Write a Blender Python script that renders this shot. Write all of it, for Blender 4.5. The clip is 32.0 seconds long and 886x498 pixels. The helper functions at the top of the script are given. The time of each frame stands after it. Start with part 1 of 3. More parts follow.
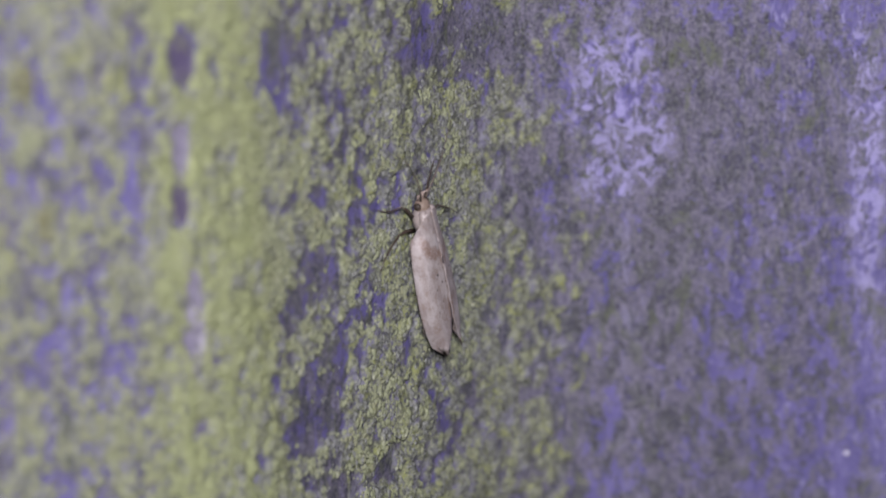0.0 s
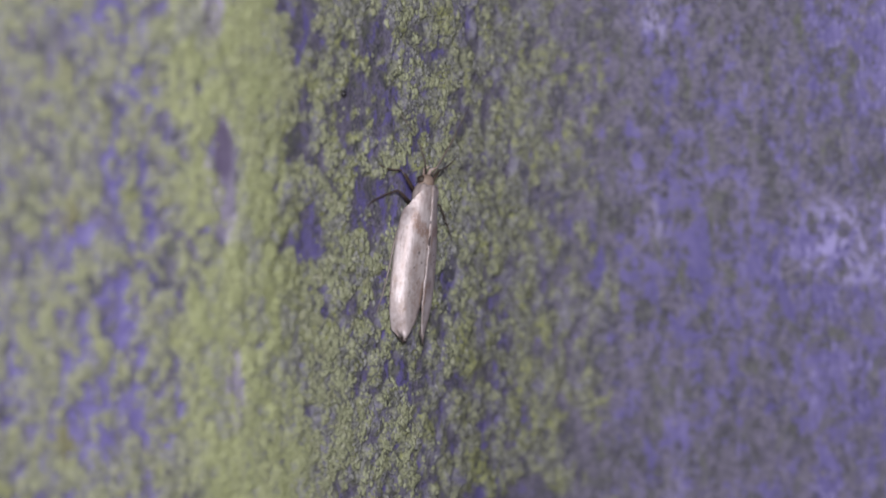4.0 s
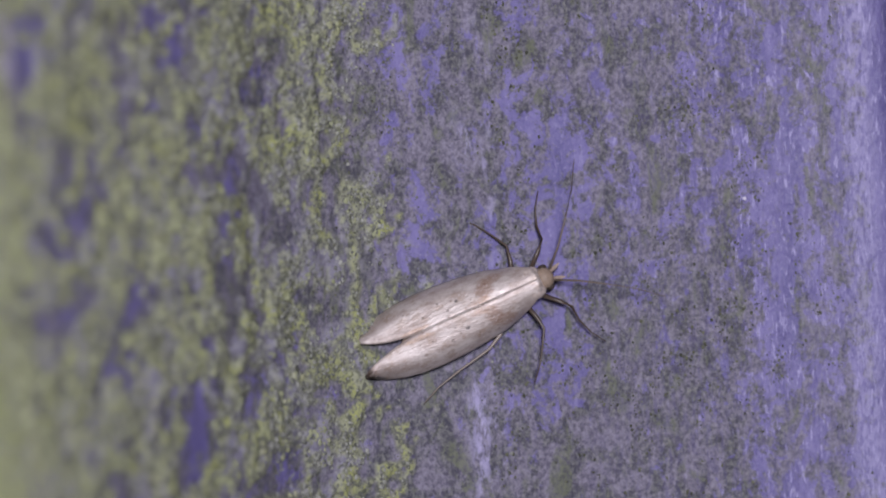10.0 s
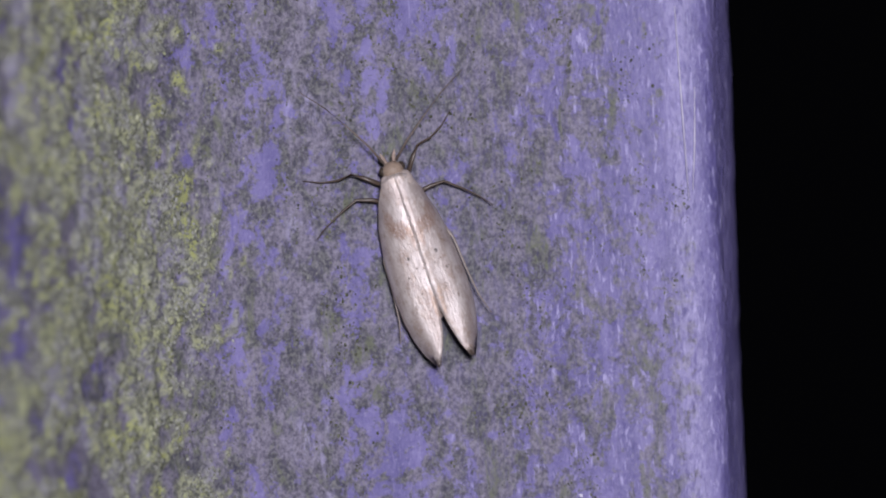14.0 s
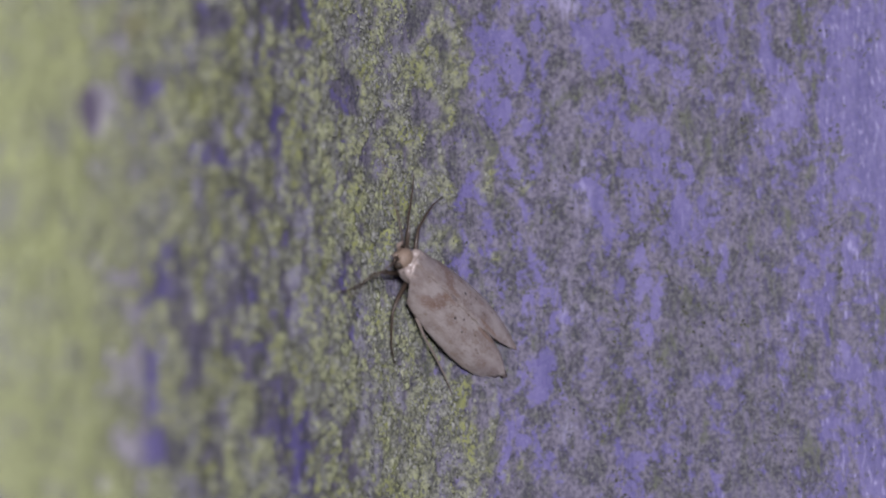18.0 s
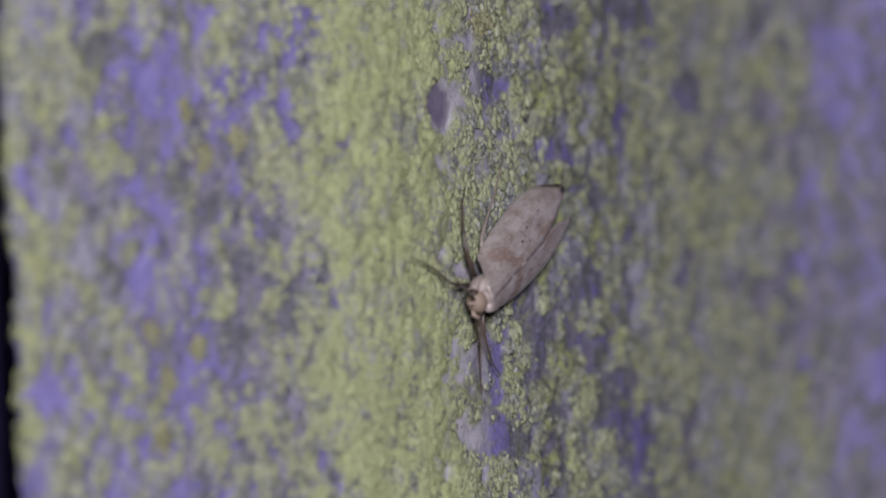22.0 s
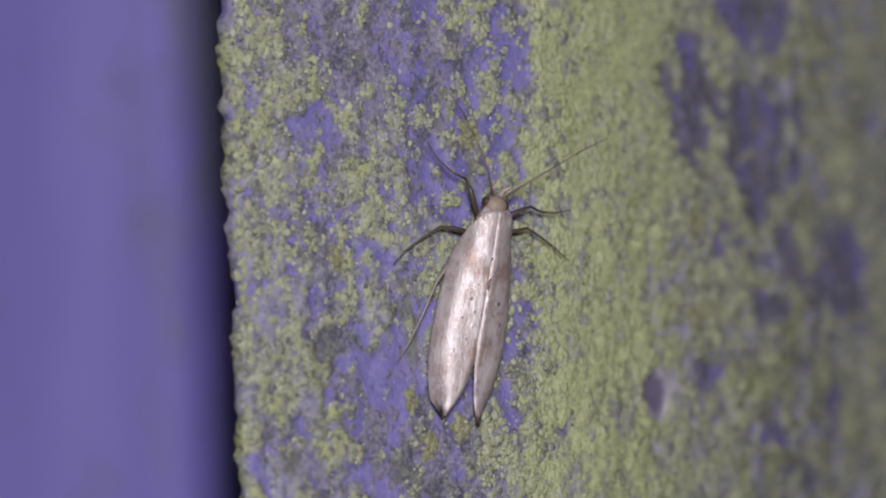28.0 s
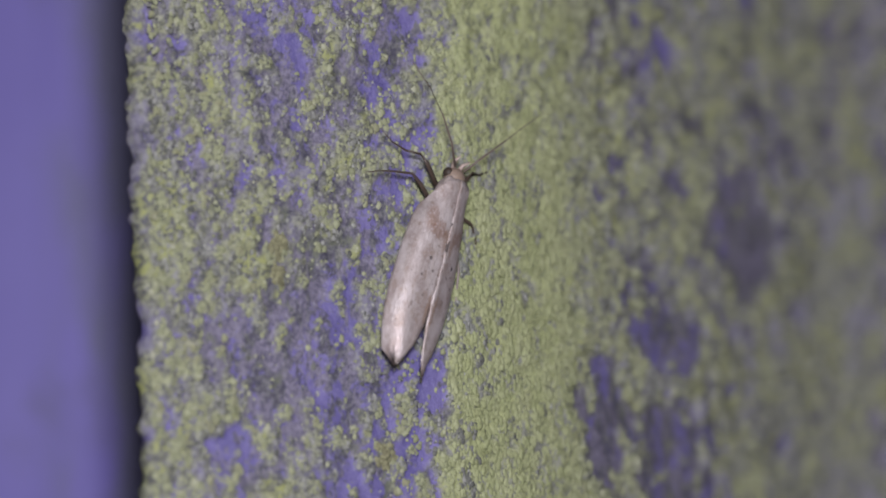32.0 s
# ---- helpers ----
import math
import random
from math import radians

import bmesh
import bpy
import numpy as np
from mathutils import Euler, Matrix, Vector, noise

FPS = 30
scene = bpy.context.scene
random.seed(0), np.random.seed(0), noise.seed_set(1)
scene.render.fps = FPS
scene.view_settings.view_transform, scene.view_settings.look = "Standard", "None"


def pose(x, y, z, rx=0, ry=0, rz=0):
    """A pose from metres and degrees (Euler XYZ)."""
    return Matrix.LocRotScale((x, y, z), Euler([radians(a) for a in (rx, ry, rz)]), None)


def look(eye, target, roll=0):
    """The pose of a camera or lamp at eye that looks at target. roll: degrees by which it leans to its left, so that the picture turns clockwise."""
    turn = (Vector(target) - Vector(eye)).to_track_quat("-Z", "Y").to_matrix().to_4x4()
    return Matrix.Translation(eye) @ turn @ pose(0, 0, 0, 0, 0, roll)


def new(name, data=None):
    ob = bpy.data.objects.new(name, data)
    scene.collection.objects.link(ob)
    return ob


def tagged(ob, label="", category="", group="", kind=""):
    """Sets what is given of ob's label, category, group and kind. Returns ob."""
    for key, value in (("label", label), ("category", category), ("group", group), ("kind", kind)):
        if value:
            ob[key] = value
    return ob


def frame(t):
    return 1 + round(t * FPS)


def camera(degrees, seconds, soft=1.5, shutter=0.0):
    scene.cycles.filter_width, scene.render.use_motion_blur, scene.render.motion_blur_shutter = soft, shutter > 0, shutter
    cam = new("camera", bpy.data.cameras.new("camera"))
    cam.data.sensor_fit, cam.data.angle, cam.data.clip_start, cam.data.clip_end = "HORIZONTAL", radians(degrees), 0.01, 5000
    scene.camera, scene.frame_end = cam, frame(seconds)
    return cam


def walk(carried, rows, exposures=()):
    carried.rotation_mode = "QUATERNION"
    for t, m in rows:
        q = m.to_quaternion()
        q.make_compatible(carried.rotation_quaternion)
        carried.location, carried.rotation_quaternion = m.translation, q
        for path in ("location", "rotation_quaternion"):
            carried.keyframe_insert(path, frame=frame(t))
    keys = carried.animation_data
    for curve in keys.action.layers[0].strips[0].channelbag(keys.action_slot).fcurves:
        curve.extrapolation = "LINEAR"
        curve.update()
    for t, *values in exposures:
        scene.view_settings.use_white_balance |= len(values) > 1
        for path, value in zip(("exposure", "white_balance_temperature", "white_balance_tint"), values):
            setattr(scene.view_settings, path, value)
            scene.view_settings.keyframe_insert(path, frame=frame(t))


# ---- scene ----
cam = camera(12.0, 32.0, soft=1.9)
MM = 0.001

# seconds, eye in millimetres, yaw, pitch and roll in degrees
PATH = [
    (0, 5.35, -226.77, 77.61, 1.77, -18.04, -2.07), (0.5, 5.21, -226.85, 77.36, 1.77, -17.38, -2.19), (1, 5.89, -227.66, 77.24, 2.1, -16.55, -2.38),
    (1.5, 5.99, -227.93, 77.15, 2.24, -15.68, -2.41), (2, 6.48, -228.67, 77.16, 2.5, -14.78, -2.52), (2.5, 5.51, -228.56, 77.05, 2.59, -13.78, -2.61),
    (3, 5.98, -229.84, 76.78, 2.7, -12.65, -2.82), (3.5, 8.07, -232.27, 77.17, 3.16, -11.69, -3.27), (5.5, 10.16, -233.93, 78.62, 2.96, -9.33, -2.92),
    (6, 10.82, -234.41, 77.97, 2.82, -8.29, -3.03), (6.5, 9.63, -234.16, 78.06, 2.34, -7.24, -2.98), (7, 7.13, -223.33, 76.08, 1.35, -5.81, -3.11),
    (7.5, 3.44, -181.27, 71.19, 0.1, -4.74, -2.99), (8, 2.19, -179.39, 70.5, -0.27, -4.17, -3.03), (8.5, 2.16, -179.34, 71.15, -0.54, -3.89, -2.79),
    (9, 1.95, -179.73, 70.96, -1.07, -3.43, -2.77), (9.5, 1.9, -180.01, 70.61, -1.45, -3.18, -2.79), (10, 1.87, -180.38, 71.02, -1.71, -3.35, -2.72),
    (10.5, 1.45, -180.65, 71.84, -2, -3.58, -2.54), (11, 1.24, -180.92, 71.65, -2.31, -3.31, -2.46), (11.5, 0.65, -181.06, 71.21, -2.82, -2.65, -2.4),
    (12, 0.74, -181.3, 71.65, -3.33, -2.15, -2.25), (12.5, 0.78, -181.34, 72.24, -3.91, -1.76, -2.19), (13, 0.05, -181.23, 72.18, -4.44, -1.15, -2.19),
    (13.5, -0.53, -181.24, 71.57, -4.75, -0.27, -2.19), (15.5, -0.32, -182.32, 73.7, -4.58, 1.25, -2.6), (16, -1.11, -182.62, 74.07, -3.88, 1.78, -2.6),
    (16.5, -1.29, -183.2, 74.34, -2.92, 2.16, -2.42), (17, -1.29, -183.94, 75.15, -2.5, 2.06, -2.1), (17.5, -0.53, -184.6, 74.33, -1.96, 2.32, -2.25),
    (18, -0.44, -185.18, 73.32, -1.09, 2.78, -2.29), (18.5, -0.49, -185.74, 73.38, -0.19, 2.99, -2.1), (19, -0.53, -186.12, 73.42, 0.37, 3.26, -1.95),
    (19.5, -0.54, -186.54, 73.5, 0.87, 3.58, -1.95), (20, -0.69, -186.7, 73.35, 1.37, 3.96, -1.84), (20.5, -0.84, -186.85, 73.42, 1.88, 4.14, -1.72),
    (21, -0.16, -187.95, 72.96, 2.55, 4.08, -1.73), (21.5, -0.24, -188.17, 72.57, 3.07, 3.73, -1.61), (22, -0.19, -188.46, 72.41, 3.63, 3.12, -1.67),
    (22.5, -0.85, -188.65, 72.07, 4.03, 2.66, -1.64), (23, -1.08, -188.57, 71.75, 4.46, 2.48, -1.63), (23.5, -1.22, -189.1, 71.61, 4.78, 2.58, -1.54),
    (24, -1.03, -189.63, 71.9, 4.98, 2.73, -1.43), (24.5, -1.13, -189.47, 71.79, 4.8, 3.11, -1.53), (26.5, 3.27, -194.56, 73.83, 6.81, 4.46, -1.73),
    (27, 3.14, -195.33, 73, 7.25, 5.36, -1.8), (27.5, 2.92, -195.81, 73.65, 7.36, 5.87, -1.5), (28, 3.14, -196.46, 73.7, 7.4, 6.44, -1.45),
    (28.5, 2.16, -196.5, 73.22, 7.06, 7.04, -1.5), (29, 1.98, -196.98, 73.54, 7.03, 7.39, -1.37), (29.5, 1.09, -197.14, 73.15, 6.64, 8.1, -1.39),
    (30, 2.15, -198.07, 73.69, 6.81, 8.58, -1.17), (30.5, 1.84, -197.92, 73.81, 6.35, 9.27, -1.24), (31, 2.88, -198.44, 74.1, 6.22, 9.79, -1.19),
    (31.5, 2.9, -198.16, 73.49, 5.98, 10.45, -1.51), (32, 3.51, -198.67, 73.77, 6.18, 10.65, -1.47)
]
# the clip's camera evens out its brightness as it follows the moth
EXPOSURES = [(0, 0.23), (1, 0.18), (2, 0.10), (3, -0.10), (6, -0.05), (7, -0.08), (9, -0.14), (10, -0.12), (11, -0.08), (13, 0.0), (16, 0.03), (17, -0.08), (18, -0.10), (19, -0.22), (22, -0.28), (24, -0.26), (27, -0.30), (28, -0.44), (29, -0.43), (32, -0.40)]
walk(cam, [(t, pose(x * MM, y * MM, z * MM, 90 + pitch, 0, yaw) @ pose(0, 0, 0, 0, 0, roll)) for t, x, y, z, yaw, pitch, roll in PATH], EXPOSURES)

# ---- light: a night without moon, one small white torch held just over the camera ----
world = bpy.data.worlds.new("night")
scene.world = world
world.use_nodes = True
world.node_tree.nodes["Background"].inputs["Color"].default_value = (0.010, 0.010, 0.014, 1)
world.node_tree.nodes["Background"].inputs["Strength"].default_value = 0.1
torch = new("torch", bpy.data.lights.new("torch", "AREA"))
torch.data.shape, torch.data.size = "DISK", 0.030
torch.data.energy = 0.58
torch.data.color = (0.98, 0.955, 1.05)
torch.matrix_world = look((0.012, -0.222, 0.096), (-0.002, 0.0, 0.060))


# ---- materials ----
class Net:
    """A node material, built line by line."""

    def __init__(self, name, rough=0.6):
        self.mat = bpy.data.materials.new(name)
        self.mat.use_nodes = True
        self.t = self.mat.node_tree
        self.b = self.t.nodes["Principled BSDF"]
        self.b.inputs["Roughness"].default_value = rough

    def put(self, socket, value):
        if isinstance(value, bpy.types.NodeSocket):
            self.t.links.new(value, socket)
        else:
            socket.default_value = value

    def n(self, kind):
        return self.t.nodes.new(kind)

    def place(self, sx, sy, sz, local=False):
        src = self.n("ShaderNodeTexCoord").outputs["Object"] if local else self.n("ShaderNodeNewGeometry").outputs["Position"]
        m = self.n("ShaderNodeMapping")
        m.inputs["Scale"].default_value = (sx, sy, sz)
        self.t.links.new(src, m.inputs["Vector"])
        return m.outputs["Vector"]

    def noise(self, where, scale, detail=3.0, rough=0.55, warp=0.0):
        k = self.n("ShaderNodeTexNoise")
        self.put(k.inputs["Vector"], where)
        k.inputs["Scale"].default_value, k.inputs["Detail"].default_value = scale, detail
        k.inputs["Roughness"].default_value, k.inputs["Distortion"].default_value = rough, warp
        return k.outputs["Fac"]

    def cells(self, where, scale):
        k = self.n("ShaderNodeTexVoronoi")
        self.put(k.inputs["Vector"], where)
        k.inputs["Scale"].default_value = scale
        return k.outputs["Distance"]

    def ramp(self, value, low, high, a=0.0, b=1.0):
        k = self.n("ShaderNodeMapRange")
        k.interpolation_type = "SMOOTHSTEP"
        self.put(k.inputs["Value"], value)
        for name, v in (("From Min", low), ("From Max", high), ("To Min", a), ("To Max", b)):
            k.inputs[name].default_value = v
        return k.outputs["Result"]

    def op(self, what, a, b=0.0):
        k = self.n("ShaderNodeMath")
        k.operation = what
        self.put(k.inputs[0], a)
        self.put(k.inputs[1], b)
        return k.outputs[0]

    def mix(self, fac, a, b):
        k = self.n("ShaderNodeMix")
        k.data_type = "RGBA"
        self.put(k.inputs["Factor"], fac)
        for s, v in ((k.inputs[6], a), (k.inputs[7], b)):
            self.put(s, v if isinstance(v, bpy.types.NodeSocket) else (*v, 1))
        return k.outputs[2]

    def color(self, value):
        self.put(self.b.inputs["Base Color"], value if isinstance(value, bpy.types.NodeSocket) else (*value, 1))
        return self

    def bump(self, height, depth, strength=1.0):
        k = self.n("ShaderNodeBump")
        self.put(k.inputs["Height"], height)
        k.inputs["Distance"].default_value, k.inputs["Strength"].default_value = depth, strength
        self.t.links.new(k.outputs["Normal"], self.b.inputs["Normal"])
        return self


def axis_of(net, which):
    k = net.n("ShaderNodeSeparateXYZ")
    net.t.links.new(net.n("ShaderNodeNewGeometry").outputs["Position"], k.inputs[0])
    return k.outputs[which]


def patch_mask(net, patches, edge):
    """1 inside soft, ragged ellipses (x, z, half width, half height in mm), 0 elsewhere."""
    wob = net.op("MULTIPLY", net.op("SUBTRACT", net.noise(net.place(1, 1, 0.7), 900, 4), 0.5), 2.6)
    x, z, best = axis_of(net, 0), axis_of(net, 2), None
    for px, pz, w, h in patches:
        dx = net.op("MULTIPLY", net.op("SUBTRACT", x, px * MM), 1 / (w * MM))
        dz = net.op("MULTIPLY", net.op("SUBTRACT", z, pz * MM), 1 / (h * MM))
        d = net.op("ADD", net.op("MULTIPLY", dx, dx), net.op("MULTIPLY", dz, dz))
        best = d if best is None else net.op("MINIMUM", best, d)
    return net.ramp(net.op("ADD", best, wob), 1.0 + edge, 1.0 - edge)


VIOLET, DEEP, LILAC = (0.195, 0.168, 0.41), (0.118, 0.100, 0.30), (0.44, 0.405, 0.66)
# pale scuffed places: x, z, half width, half height
SCUFFS = [(8.2, 13.2, 2.5, 3.3), (9.4, 9.8, 2.0, 3.0), (7.5, 7.6, 1.6, 1.3), (19.6, 31.6, 3.2, 2.4), (22.8, 30.6, 2.6, 3.2), (22.3, 7.8, 1.0, 8.0)]
# brown weathered pits on and beside the arris
PITS = [(-13.7, 15.5, 0.4, 0.9), (-13.3, 23.0, 0.5, 1.4), (-12.8, 42.7, 0.4, 1.6), (-12.6, 52.3, 0.25, 0.8), (-19.4, 77.6, 0.35, 0.45), (-21.0, 78.2, 0.35, 0.55), (-10.7, 87.0, 0.4, 0.9)]


# pale lilac scars along the arris, where the crust has come off
SCARS = [(-13.4, 9.5, 0.5, 3.0), (-13.6, 18.5, 0.4, 1.6), (-12.9, 41.5, 0.6, 3.2), (-12.8, 50.5, 0.4, 2.4), (-12.9, 31.0, 0.35, 2.2), (-12.6, 60.0, 0.35, 2.0)]


def painted_wood():
    net = Net("weathered_violet_paint", 0.5)
    x = axis_of(net, 0)
    grain = net.noise(net.place(1, 1, 0.22), 700, 4, 0.6)
    broad = net.noise(net.place(1, 1, 0.35), 150, 3, 0.55)
    speck = net.noise(net.place(1, 1, 0.9), 1450, 6, 0.74, 0.5)
    blot = net.noise(net.place(1, 1, 0.52), 700, 5, 0.66, 0.7)
    fine = net.noise(net.place(1, 1, 0.85), 6200, 4, 0.65)
    paint = net.mix(net.ramp(grain, 0.35, 0.68), DEEP, VIOLET)
    paint = net.mix(net.ramp(fine, 0.58, 0.76, 0, 0.45), paint, LILAC)
    # grey-olive film of algae, patchy on the flat, thinner near the clean outer edge
    film = net.op("ADD", net.op("MULTIPLY", speck, 0.50), net.op("MULTIPLY", blot, 0.50))
    film = net.op("ADD", film, net.op("MULTIPLY", net.op("SUBTRACT", broad, 0.5), 0.35))
    film = net.op("SUBTRACT", film, net.ramp(x, 0.016, 0.026, 0.0, 0.085))
    film = net.op("SUBTRACT", film, net.ramp(x, 0.0254, 0.0262, 0.0, 0.12))
    film = net.op("ADD", film, net.ramp(x, 0.010, 0.004, 0.0, 0.05))
    film = net.op("SUBTRACT", film, net.ramp(x, 0.002, -0.003, 0.0, 0.062))
    film = net.op("SUBTRACT", film, net.ramp(x, -0.013, -0.016, 0.0, 0.025))
    clean = net.ramp(net.op("ABSOLUTE", net.op("SUBTRACT", x, 0.0060)), 0.0030, 0.0010, 0.0, 0.040)
    film = net.op("SUBTRACT", film, net.op("MULTIPLY", clean, net.ramp(broad, 0.30, 0.50)))
    film = net.ramp(film, 0.412, 0.495)
    mottle = net.op("ADD", net.op("MULTIPLY", fine, 0.5), net.op("MULTIPLY", net.noise(net.place(1, 1, 0.9), 3600, 5, 0.75, 0.6), 0.5))
    shade = net.noise(net.place(1, 1, 0.6), 1100, 4, 0.65, 0.5)
    pale = net.mix(net.ramp(mottle, 0.36, 0.62), (0.080, 0.074, 0.084), (0.250, 0.232, 0.278))
    dim = net.mix(net.ramp(mottle, 0.40, 0.66), (0.040, 0.041, 0.033), (0.198, 0.200, 0.165))
    olive = net.mix(net.ramp(shade, 0.42, 0.60), pale, dim)
    olive = net.mix(net.op("MULTIPLY", net.ramp(blot, 0.56, 0.66), net.ramp(mottle, 0.40, 0.55, 0.25, 0.75)), olive, (0.125, 0.145, 0.045))
    base = net.mix(net.ramp(film, 0, 1, 0.18, 0.86), paint, olive)
    # glints off the cleaner paint, put into its colour as pale upright streaks
    glint = net.op("MULTIPLY", net.ramp(net.noise(net.place(1, 1, 0.26), 5200, 3, 0.6, 0.3), 0.55, 0.68), net.ramp(x, 0.009, 0.019))
    base = net.mix(net.op("MULTIPLY", glint, net.ramp(film, 0.2, 0.9, 0.65, 0.15)), base, (0.40, 0.37, 0.62))
    # darker streaks scattered among these painted glints
    dull = net.op("MULTIPLY", net.ramp(net.noise(net.place(1, 1, 0.26), 4300, 3, 0.6, 0.3), 0.50, 0.40), net.ramp(x, 0.009, 0.019))
    base = net.mix(net.op("MULTIPLY", dull, 0.35), base, (0.085, 0.072, 0.19))
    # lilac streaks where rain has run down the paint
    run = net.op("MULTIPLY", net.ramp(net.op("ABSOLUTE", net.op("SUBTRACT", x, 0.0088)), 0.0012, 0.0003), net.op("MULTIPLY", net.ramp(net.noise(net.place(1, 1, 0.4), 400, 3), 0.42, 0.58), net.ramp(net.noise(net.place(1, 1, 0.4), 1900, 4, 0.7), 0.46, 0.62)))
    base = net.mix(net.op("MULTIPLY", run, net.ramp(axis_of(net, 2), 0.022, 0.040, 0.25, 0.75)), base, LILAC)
    scuff = net.op("MULTIPLY", patch_mask(net, SCUFFS, 0.6), net.ramp(net.noise(net.place(1, 1, 0.7), 1300, 5, 0.72, 0.9), 0.46, 0.58))
    base = net.mix(net.op("MULTIPLY", scuff, 0.75), base, (0.42, 0.38, 0.68))
    rim = net.op("MULTIPLY", net.op("ADD", net.op("MULTIPLY", net.ramp(x, 0.0190, 0.0246, 0, 0.45), net.ramp(x, 0.0266, 0.0258)), net.ramp(net.op("ABSOLUTE", net.op("SUBTRACT", x, 0.0253)), 0.0009, 0.0002, 0, 0.9)), net.ramp(net.noise(net.place(1, 1, 0.36), 5200, 3, 0.65), 0.36, 0.60, 0.25, 1.0))
    base = net.mix(net.op("MULTIPLY", rim, 0.36), base, (0.42, 0.39, 0.62))
    # a worn lilac strip beside the arris
    strip = net.op("MULTIPLY", net.ramp(net.op("ABSOLUTE", net.op("SUBTRACT", x, -0.0101)), 0.0011, 0.0006), net.op("MULTIPLY", net.ramp(axis_of(net, 2), 0.060, 0.072), net.ramp(axis_of(net, 2), 0.096, 0.088)))
    base = net.mix(net.op("MULTIPLY", strip, net.ramp(speck, 0.35, 0.55, 0.45, 0.95)), base, (0.46, 0.43, 0.48))
    # stained ground under the crust
    cover = net.n("ShaderNodeAttribute")
    cover.attribute_name = "cover"
    grit = net.noise(net.place(1, 1, 1), 3000, 4, 0.7, 0.4)
    tone = net.noise(net.place(1, 1, 0.7), 620, 3, 0.6, 0.5)
    stain = net.mix(net.ramp(grit, 0.36, 0.62), (0.085, 0.090, 0.065), (0.31, 0.32, 0.225))
    stain = net.mix(net.op("MULTIPLY", net.ramp(tone, 0.50, 0.62), net.ramp(grit, 0.42, 0.58)), stain, (0.31, 0.33, 0.13))
    stain = net.mix(net.ramp(tone, 0.49, 0.38, 0, 0.6), stain, (0.22, 0.20, 0.33))
    ridge = net.op("MULTIPLY", net.ramp(x, -0.0160, -0.0140), net.ramp(x, -0.0090, -0.0108))
    stain = net.mix(net.op("MULTIPLY", ridge, net.ramp(tone, 0.40, 0.58, 0.40, 0.90)), stain, net.mix(net.ramp(grit, 0.34, 0.62), (0.265, 0.290, 0.140), (0.40, 0.43, 0.21)))
    base = net.mix(net.op("MULTIPLY", cover.outputs["Fac"], net.ramp(grit, 0.36, 0.46, 0.72, 0.97)), base, stain)
    base = net.mix(net.op("MULTIPLY", patch_mask(net, SCARS, 0.6), net.ramp(grit, 0.34, 0.56, 0.25, 0.85)), base, (0.36, 0.325, 0.42))
    base = net.mix(net.op("MULTIPLY", patch_mask(net, PITS, 0.5), 0.85), base, (0.125, 0.100, 0.165))
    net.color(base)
    net.put(net.b.inputs["Roughness"], net.op("SUBTRACT", net.ramp(film, 0, 1, 0.46, 0.75), net.ramp(x, 0.010, 0.018, 0.0, 0.14)))
    net.b.inputs["Specular IOR Level"].default_value = 0.3
    height = net.op("ADD", net.op("MULTIPLY", speck, 0.40), net.op("MULTIPLY", fine, 0.30))
    # brush marks in the clean paint near the outer edge
    peel = net.op("MULTIPLY", net.noise(net.place(1, 1, 0.33), 3300, 3, 0.6), net.ramp(x, 0.006, 0.018, 0.15, 0.55))
    return net.bump(net.op("ADD", height, peel), 0.00018, 1.0).mat


def crust():
    net = Net("yellow_green_algae", 0.95)
    net.b.inputs["Specular IOR Level"].default_value = 0.15
    rnd = net.n("ShaderNodeNewGeometry").outputs["Random Per Island"]
    fine = net.noise(net.place(1, 1, 1), 5000, 2)
    tone = net.noise(net.place(1, 1, 0.8), 1500, 3, 0.6)
    a = net.mix(rnd, (0.245, 0.260, 0.166), (0.375, 0.393, 0.256))
    a = net.mix(net.ramp(tone, 0.52, 0.66, 0, 0.75), a, (0.26, 0.255, 0.165))
    a = net.mix(net.ramp(rnd, 0.86, 1.0, 0, 0.7), a, (0.42, 0.42, 0.33))
    ridge = net.op("MULTIPLY", net.ramp(axis_of(net, 0), -0.0158, -0.0140), net.ramp(axis_of(net, 0), -0.0092, -0.0108))
    a = net.mix(net.op("MULTIPLY", ridge, 0.65), a, net.mix(net.ramp(net.noise(net.place(1, 1, 0.3), 900, 3), 0.35, 0.65), (0.325, 0.36, 0.165), (0.445, 0.472, 0.255)))
    return net.color(net.mix(net.ramp(fine, 0.3, 0.75, 0, 0.35), a, (0.21, 0.225, 0.10))).bump(fine, 0.00008, 0.4).mat


def grey_crust():
    net = Net("grey_green_algae", 0.95)
    net.b.inputs["Specular IOR Level"].default_value = 0.15
    rnd = net.n("ShaderNodeNewGeometry").outputs["Random Per Island"]
    fine = net.noise(net.place(1, 1, 1), 5000, 2)
    a = net.mix(rnd, (0.105, 0.107, 0.100), (0.36, 0.363, 0.335))
    return net.color(net.mix(net.ramp(fine, 0.3, 0.75, 0, 0.5), a, (0.12, 0.125, 0.10))).bump(fine, 0.00008, 0.4).mat


